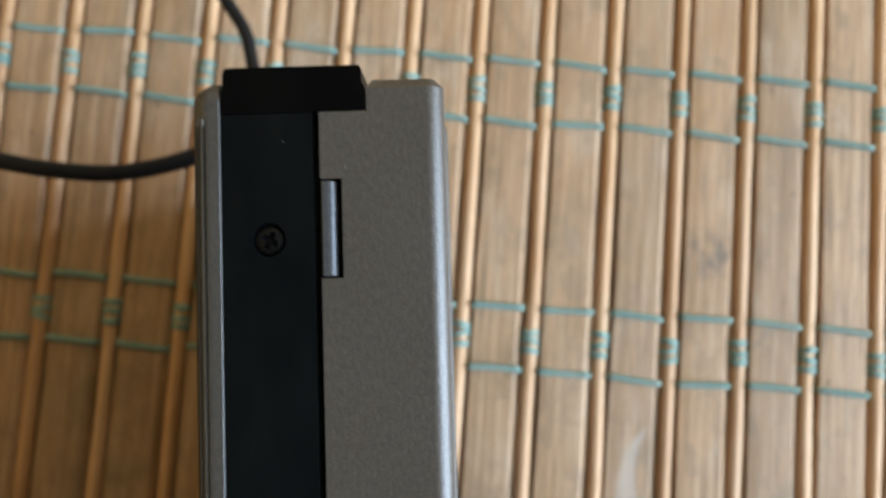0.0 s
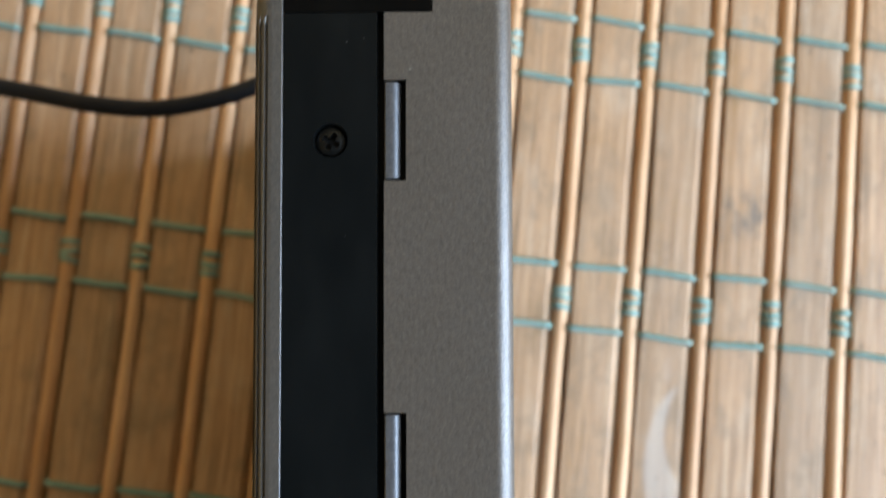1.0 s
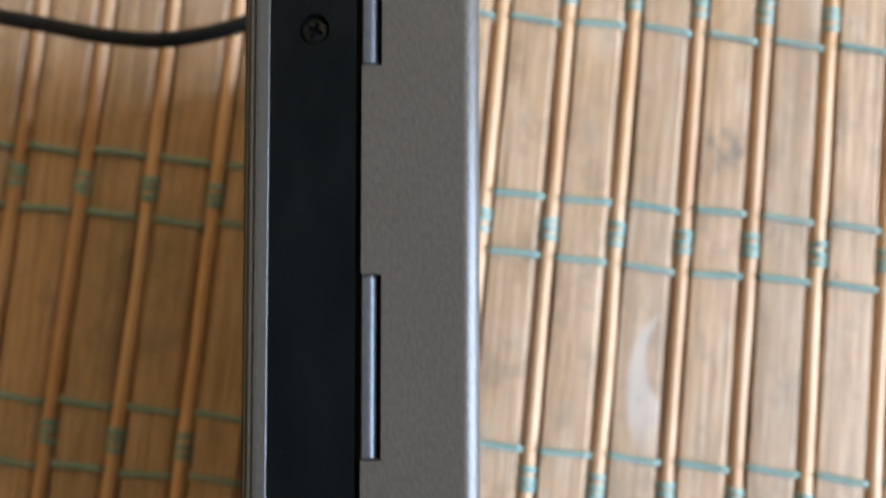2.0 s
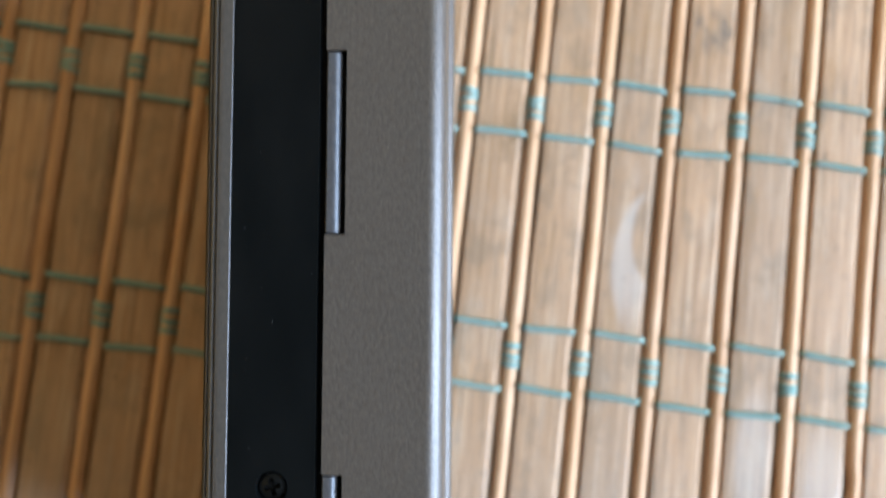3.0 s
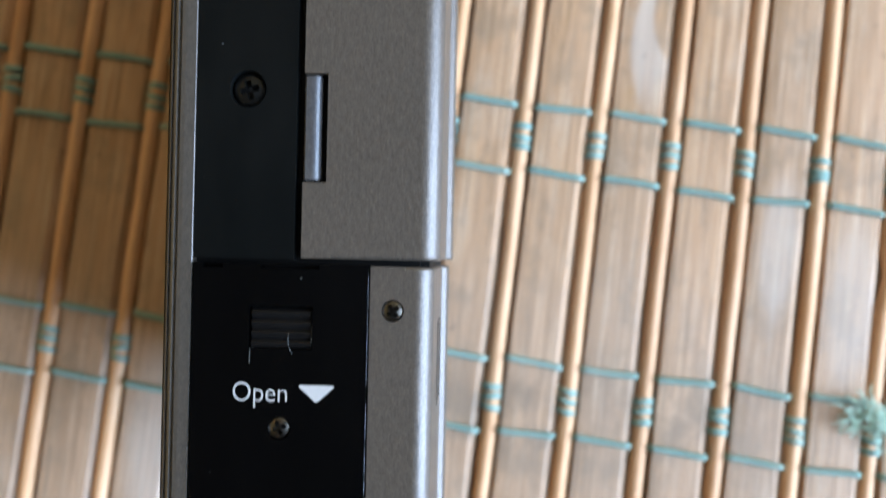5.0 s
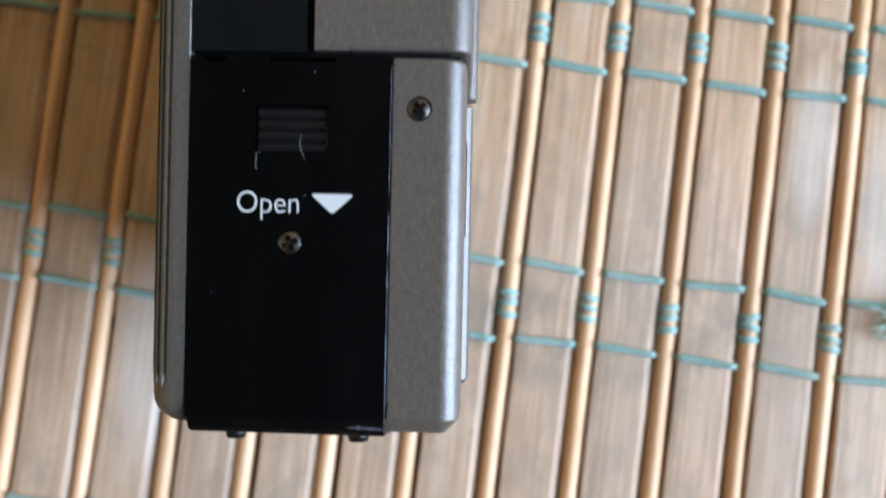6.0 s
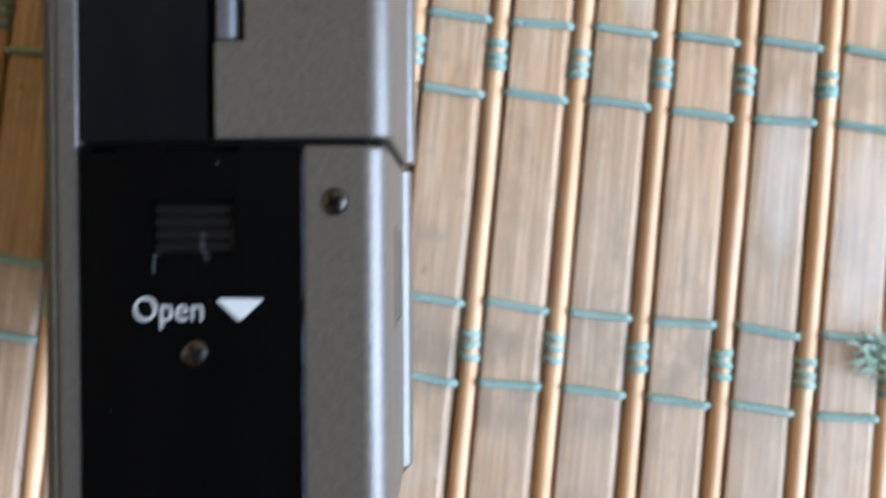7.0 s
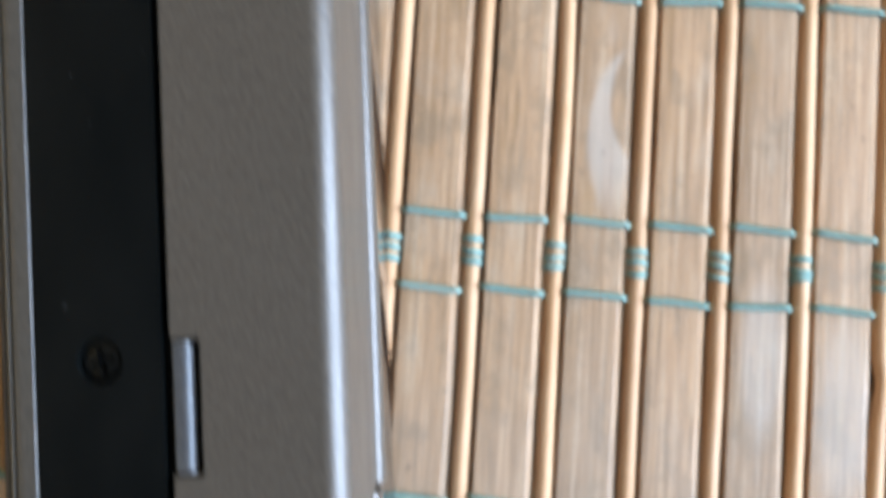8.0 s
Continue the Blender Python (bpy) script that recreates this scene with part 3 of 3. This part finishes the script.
shell = sweep(left, round_end(Y_END, 2.3, -1, 6)[::-1] + [(-33.8, 0), (-33.2, 0), (-32.6, 0)] + [(k, 0) for k in range(-20, 91, 20)] + [(91.2, 0), (91.8, 0), (92.4, 0)] + round_end(Y_TOP, 2.0, 1, 6), shell_end=True, plain_profile=even)
part("back_shell", finish(shell), M_SHELL, recorder, "grey metallic shell with fine grooves")

# long black panel with two sunk screws
panel = plate(-11.95, -2.78, -7.0, 92.55, -0.12, 1.1, [("c", -7.28, 8.31, 1.68), ("c", -7.3, 80.0, 1.68)])
part("side_panel", finish(panel), M_PANEL, recorder, "satin black side strip")
screw("screw", -7.28, 8.31, -0.75, 1.4, M_SCREW, recorder, "sunk black cross-head screw", 12)
screw("screw", -7.3, 80.0, -0.75, 1.4, M_SCREW, recorder, "sunk black cross-head screw", 62)

# black end cap reaching over the door
cap = bmesh.new()
ring = [(-11.95, 92.62), (2.48, 92.62), (2.48, 95.0), (2.2, 95.5), (2.2, 96.55), (2.1, 96.95), (1.85, 97.2), (1.45, 97.3), (-10.95, 97.35), (-11.35, 97.25), (-11.6, 97.0), (-11.7, 96.6), (-11.7, 95.3), (-11.95, 94.8)]
top = [cap.verts.new((x, y, -0.05)) for x, y in ring]
low = [cap.verts.new((x, y, -34.0)) for x, y in ring]
cap.faces.new(top)
cap.faces.new(low[::-1])
for k in range(len(ring)):
    cap.faces.new((top[k], low[k], low[(k + 1) % len(ring)], top[(k + 1) % len(ring)]))
soften(cap, 1.0, lambda a, b: a.z > -1 and b.z > -1 and min(a.y, b.y) > 97.25, 2)
part("end_cap", finish(cap), M_CAP, recorder, "matt black end cap")

# cassette door: a folded metallic plate with openings for three hinge tabs
TABS = ((-0.05, 9.76), (34.46, 53.85), (76.05, 85.9))
DOOR_TOP = arc(8.55, -1.8, 1.8, 90, 8, 14)
side = [(10.3, -4), (10.2, -9), (10.0, -16), (9.80, -21.9), (9.83, -22.15), (10.26, -22.6), (10.42, -22.9), (10.46, -23.4), (10.46, -25.0), (10.2, -25.3), (8.7, -26.3)]
door_profile = [(0.5, -1.1), (0.5, 0.0), (4.0, 0.0)] + DOOR_TOP + side
door = sweep(door_profile, [(Y_SEAM, 0.22), (Y_SEAM + 0.12, 0.06), (Y_SEAM + 0.3, 0.0)] + [(v, 0) for pair in TABS for v in pair] + [(92.55, 0)], True, False)
door_end = [(2.62, -1.1), (2.62, 0.0), (4.0, 0.0)] + DOOR_TOP + side
sweep(door_end, [(92.55, 0)] + cut_end(Y_TOP - 0.05, 1.0, 1), False, True, door)
edges_y = [Y_SEAM + 0.3] + [v for pair in TABS for v in pair] + [92.55]
for k in range(0, len(edges_y), 2):
    add_box(door, -2.12, 0.5, edges_y[k], edges_y[k + 1], -1.1, 0.0)
add_box(door, 0.02, 0.5, *TABS[0], -1.1, 0.0)
add_box(door, 0.02, 0.5, *TABS[1], -1.1, 0.0)
add_box(door, 0.02, 0.5, *TABS[2], -1.1, 0.0)
add_box(door, -2.12, 0.5, Y_SEAM, Y_SEAM + 0.3, -1.1, -0.03)
bmesh.ops.remove_doubles(door, verts=door.verts, dist=0.005)
door_ob = part("cassette_door", finish(door), M_SILVER, recorder, "champagne grey metallic folded door")
for y0, y1 in TABS:
    tab = bmesh.new()
    prof = [(-2.1, -1.1), (-2.08, -0.22), (-1.95, -0.1), (-1.5, -0.07)] + arc(-1.32, -0.85, 0.78, 90, 0, 8) + [(-0.54, -1.1)]
    sweep(prof, [(y0 + 0.18, 0.12), (y0 + 0.3, 0), (y1 - 0.3, 0), (y1 - 0.18, 0.12)], into=tab)
    part("hinge_tab", finish(tab), M_TAB, recorder, "grey lacquered hinge tab")

# metallic corner piece beside the battery lid
corner_top = arc(8.2, -1.65, 1.65, 90, 6, 14)
corner_side = [(9.86, -5), (9.72, -10), (9.58, -16), (9.38, -21.7), (9.41, -21.95), (9.88, -22.4), (10.04, -22.7), (10.08, -23.2), (10.08, -24.8), (9.8, -25.1), (8.6, -26.2)]
corner = sweep([(7.28, -1.0), (7.28, 0.0)] + corner_top + corner_side, [(-34.4, 0), (-28, 0), (-20, 0), (-12, 0), (-7.75, 0), (-7.6, 0.05), (-7.48, 0.2)], False, True)
sweep([(4.2, -1.0), (4.2, -0.12), (4.32, 0.0), (7.28, 0.0)] + corner_top + corner_side, [(y, d) for y, d in cut_end(Y_END - 0.3, 1.2, -1)[::-1]] + [(-34.4, 0)], True, False, corner)
for v in corner.verts:
    if v.co.y < -34.5 and v.co.x < 5.8 and v.co.z > -2.5:
        v.co.x = 4.2
corner_ob = part("corner_shell", finish(corner), M_SILVER, recorder, "champagne grey metallic corner piece")
part("corner_face", finish(plate(4.2, 7.28, -34.4, -7.48, 0.0, 1.0, [("c", 6.24, -11.4, 1.0)])), M_SILVER, recorder)
screw("screw", 6.24, -11.4, -0.22, 0.95, M_STEEL, recorder, "small steel cross-head screw", 35, 0.28)
slot = bmesh.new()
add_box(slot, 9.2, 9.74, -21.2, -12.9, -15.2, -14.7)
add_box(slot, 9.2, 9.84, -21.2, -12.9, -9.6, -9.2)
add_box(slot, 9.2, 9.78, -13.3, -12.9, -14.7, -9.6)
add_box(slot, 9.2, 9.78, -21.2, -20.8, -14.7, -9.6)
part("side_frame", finish(slot), M_SILVER, recorder, "small raised frame on the side")

# battery lid
LATCH = (-6.65, -0.9, -15.02, -11.2)
lid = plate(-11.85, 4.02, -36.0, -7.4, 0.12, 1.2, [("c", -3.74, -22.1, 1.05), ("r", *LATCH), ("r", -10.95, -9.15, -7.85, -7.5), ("r", -5.7, -0.4, -7.85, -7.5)])
soften(lid, 0.12, lambda a, b: abs(a.x - b.x) < 0.01 and (a.x > 4.0 or a.x < -11.8) and a.z > 0 and b.z > 0, 2)
lid_ob = part("battery_lid", finish(lid), M_LID, recorder, "glossy black battery lid")
lip = bmesh.new()
lip_ring = [(-11.7, 4.0, -36.0, 0.11), (-11.6, 4.0, -36.75, 0.06), (-11.5, 3.98, -37.15, -0.25), (-11.4, 3.97, -37.3, -0.8), (-11.3, 3.96, -37.3, -2.0), (-11.3, 3.96, -37.3, -30.0)]
rows = [[lip.verts.new((a, y, z)), lip.verts.new((b, y, z))] for a, b, y, z in lip_ring]
for p, q in zip(rows, rows[1:]):
    lip.faces.new((p[0], p[1], q[1], q[0]))
back = [[lip.verts.new((a, -35.9, z)), lip.verts.new((b, -35.9, z))] for a, b, y, z in (lip_ring[0], lip_ring[-1])]
lip.faces.new((back[0][0], back[0][1], rows[0][1], rows[0][0]))
for s in (0, 1):
    lip.faces.new([r[s] for r in rows] + [back[1][s], back[0][s]])
part("lid_lip", finish(lip), M_CAP, lid_ob)
latch = bmesh.new()
comb = [(LATCH[2] + 0.1, -1.0), (LATCH[2] + 0.1, -0.32)]
for k in range(4):
    y = LATCH[3] - 0.72 - (3 - k) * 0.90
    comb += [(y - 0.34, -0.36), (y - 0.26, -0.06), (y + 0.16, 0.0), (y + 0.26, -0.06), (y + 0.34, -0.36)]
comb += [(LATCH[3] - 0.28, -0.32), (LATCH[3] - 0.28, -1.0)]
ends = [[latch.verts.new((x, y, z)) for y, z in comb] for x in (LATCH[0] + 0.2, LATCH[1] - 0.14)]
latch.faces.new(ends[0])
latch.faces.new(ends[1][::-1])
for k in range(len(comb)):
    latch.faces.new((ends[0][k], ends[0][(k + 1) % len(comb)], ends[1][(k + 1) % len(comb)], ends[1][k]))
part("latch", finish(latch), M_LATCH, lid_ob, "ribbed black thumb latch")
screw("screw", -3.74, -22.1, -0.12, 1.0, M_STEEL, lid_ob, "small steel cross-head screw", 20, 0.28)
arrow = bmesh.new()
tri = [(-1.98, -18.20), (1.12, -18.20), (1.15, -18.36), (-0.30, -19.70), (-0.52, -19.70), (-2.0, -18.36)]
arrow.faces.new([arrow.verts.new((x, y, 0.146)) for x, y in tri])
lift = bmesh.ops.extrude_face_region(arrow, geom=arrow.faces[:])
bmesh.ops.translate(arrow, vec=(0, 0, -0.02), verts=[v for v in lift["geom"] if isinstance(v, bmesh.types.BMVert)])
part("arrow_mark", finish(arrow), M_WHITE, lid_ob, "white printed arrow")
words = bpy.data.curves.new("lettering", "FONT")
words.body, words.size, words.offset, words.space_character = "Open", 2.32, -0.022, 1.0
carrier = new("lettering_source", words)
bpy.context.view_layer.update()
print_mesh = bpy.data.meshes.new_from_object(carrier.evaluated_get(bpy.context.evaluated_depsgraph_get()))
bpy.data.objects.remove(carrier)
xs = [v.co.x for v in print_mesh.vertices]
stretch = 4.92 / (max(xs) - min(xs))
cap_o = [v.co.y for v in print_mesh.vertices if v.co.x < min(xs) + 1.4]
tall = 1.70 / (max(cap_o) - min(cap_o))
for v in print_mesh.vertices:
    v.co = ((-7.98 + (v.co.x - min(xs)) * stretch) * MM, (-19.76 + (v.co.y - min(cap_o)) * tall) * MM, 0.142 * MM)
print_mesh.name = "lettering"
print_mesh.materials.clear()
print_mesh.materials.append(M_WHITE)
lettering = new("lettering", print_mesh)
lettering.parent = lid_ob
tagged(lettering, "white printed word Open")

for x, r in ((-8.37, 0.95), (1.69, 1.0)):
    foot = bmesh.new()
    bmesh.ops.create_cone(foot, cap_ends=True, segments=24, radius1=r, radius2=r * 0.8, depth=0.9, matrix=pose(x, -37.55, -2.4, 90, 0, 0))
    part("stud", finish(foot), M_SCREW, recorder, "small dark stud on the end face", False)

# bare metal and scuffs; the long pale slivers also paint in edge highlights
M_BARE_GLINT = plain("worn edge with painted glint", (0.20, 0.22, 0.26), 0.35, 0.5, 900, 0.35)
wear_glint = bmesh.new()
for k in range(230):
    x0, y0, y1, z0, width = rng.choice(((4.03, -35.5, -8.0, 0.05, 0.012), (-12.07, -6.0, 74.0, -0.045, 0.03), (-12.07, -6.0, 60.0, -0.045, 0.03), (-12.07, -6.0, 40.0, -0.045, 0.02)))
    size, y = width * rng.uniform(0.5, 1.3), rng.uniform(y0, y1)
    bmesh.ops.create_cube(wear_glint, size=1, matrix=pose(x0 + rng.uniform(-0.02, 0.02), y, z0, 0, 20, rng.uniform(-1, 1)) @ Matrix.Diagonal((size, rng.uniform(0.2, 2.2), 0.03, 1)))
for k in range(26):
    bmesh.ops.create_cube(wear_glint, size=1, matrix=pose(rng.uniform(1.3, 3.9), -36.55 + rng.gauss(0, 0.07), 0.075, 0, 0, rng.uniform(-8, 8)) @ Matrix.Diagonal((rng.uniform(0.1, 0.7), rng.uniform(0.02, 0.05), 0.03, 1)))
for k in range(14):
    bmesh.ops.create_cube(wear_glint, size=1, matrix=pose(rng.uniform(-8, 3.9), -36.8 + rng.gauss(0, 0.12), 0.04, 0, 0, rng.uniform(-30, 30)) @ Matrix.Diagonal((rng.uniform(0.05, 0.25), rng.uniform(0.02, 0.04), 0.03, 1)))
tagged(part("edge_wear_and_glint", finish(wear_glint), M_BARE_GLINT, recorder, "bright scuffs and painted glints along the worn edges"), "", "", "", "stuff")

# ---- cable: out of the far end, round in a loop and back beside the recorder ----
loop = [(-0.0655, -0.0300, 0.0245), (-0.0690, -0.0235, 0.0230), (-0.0775, -0.0125, 0.0165), (-0.0822, -0.0025, 0.0115), (-0.0846, 0.0044, 0.0100), (-0.0889, 0.0106, 0.0090), (-0.0990, 0.0240, 0.0075), (-0.1200, 0.0400, 0.0050), (-0.1500, 0.0420, 0.0035),
        (-0.1760, 0.0250, 0.0035), (-0.1800, -0.0020, 0.0100), (-0.1600, -0.0190, 0.0210), (-0.1350, -0.0240, 0.0255), (-0.1190, -0.0257, 0.0260), (-0.1096, -0.0266, 0.0262), (-0.0990, -0.0262, 0.0260), (-0.0886, -0.0230, 0.0255), (-0.0800, -0.0185, 0.0250), (-0.0740, -0.0150, 0.0245)]
cable = new("cable")
tagged(cable, "thin black rubber cable looping beside the recorder", "cable")
cord_path = spline(loop, 10)
part("cord", tube(cord_path, [0.00125 + 0.00018 * min(1, max(0, (k - 60) / 60)) for k in range(len(cord_path))], 14), M_CABLE, cable, "", False)
plug_dir = ey
plug_at = Vector((-0.0655, -0.0320, 0.0235))
part("plug", tube([plug_at - plug_dir * 0.001, plug_at + plug_dir * 0.004, plug_at + plug_dir * 0.0048], [0.0021, 0.0021, 0.0014], 18), M_CABLE, cable, "black rubber plug", False)

# ---- lint and dust on the recorder ----
fluff = [((-3.05, -13.6, 0.08), (-3.08, -14.3, 0.14), (-2.95, -14.9, 0.12), (-2.65, -15.5, 0.17)), ((-6.5, -15.0, 0.12), (-6.55, -15.8, 0.18), (-6.5, -16.4, 0.15)),
         ((-6.4, -14.9, 0.0), (-5.9, -15.15, 0.03), (-5.5, -15.0, 0.0)), ((-1.0, -13.0, 0.0), (-0.95, -13.8, 0.05), (-1.05, -14.6, 0.0))]
for line in fluff:
    hair = tube(spline(line, 5), 0.024, 5)
    ob = link_mesh("lint", finish(hair), M_DUST, None, "pale lint fibre caught on the latch", False)
    ob.matrix_world = POSE
    tagged(ob, "", "lint", "lint on the recorder")
specks = bmesh.new()
for k in range(42):
    x, y = rng.uniform(-11.4, 8.6), rng.uniform(-35.5, 91)
    s, a = rng.choice((0.03, 0.035, 0.045, 0.06)), rng.uniform(0, 360)
    geom = bmesh.ops.create_cube(specks, size=1, matrix=pose(x, y, 0.0 if x > 4.3 or (y > -6.8 and x > -2.2) else (0.12 if y < -7.5 else -0.11), 0, 0, a) @ Matrix.Diagonal((s, s * rng.uniform(1, 3.2), 0.05, 1)))
dust = link_mesh("dust", finish(specks), M_DUST)
dust.matrix_world = POSE
tagged(dust, "fine pale dust specks lying on the recorder", "dust", "", "stuff")

hair = tube(spline([(0.0150, -0.0482, 0.0010), (0.0160, -0.0468, 0.0016), (0.0172, -0.0452, 0.0012), (0.0186, -0.0436, 0.0006)], 5), 0.00006, 5)
tagged(link_mesh("lint", hair, M_DUST, None, "", False), "pale lint fibre lying across the bamboo mat", "lint")
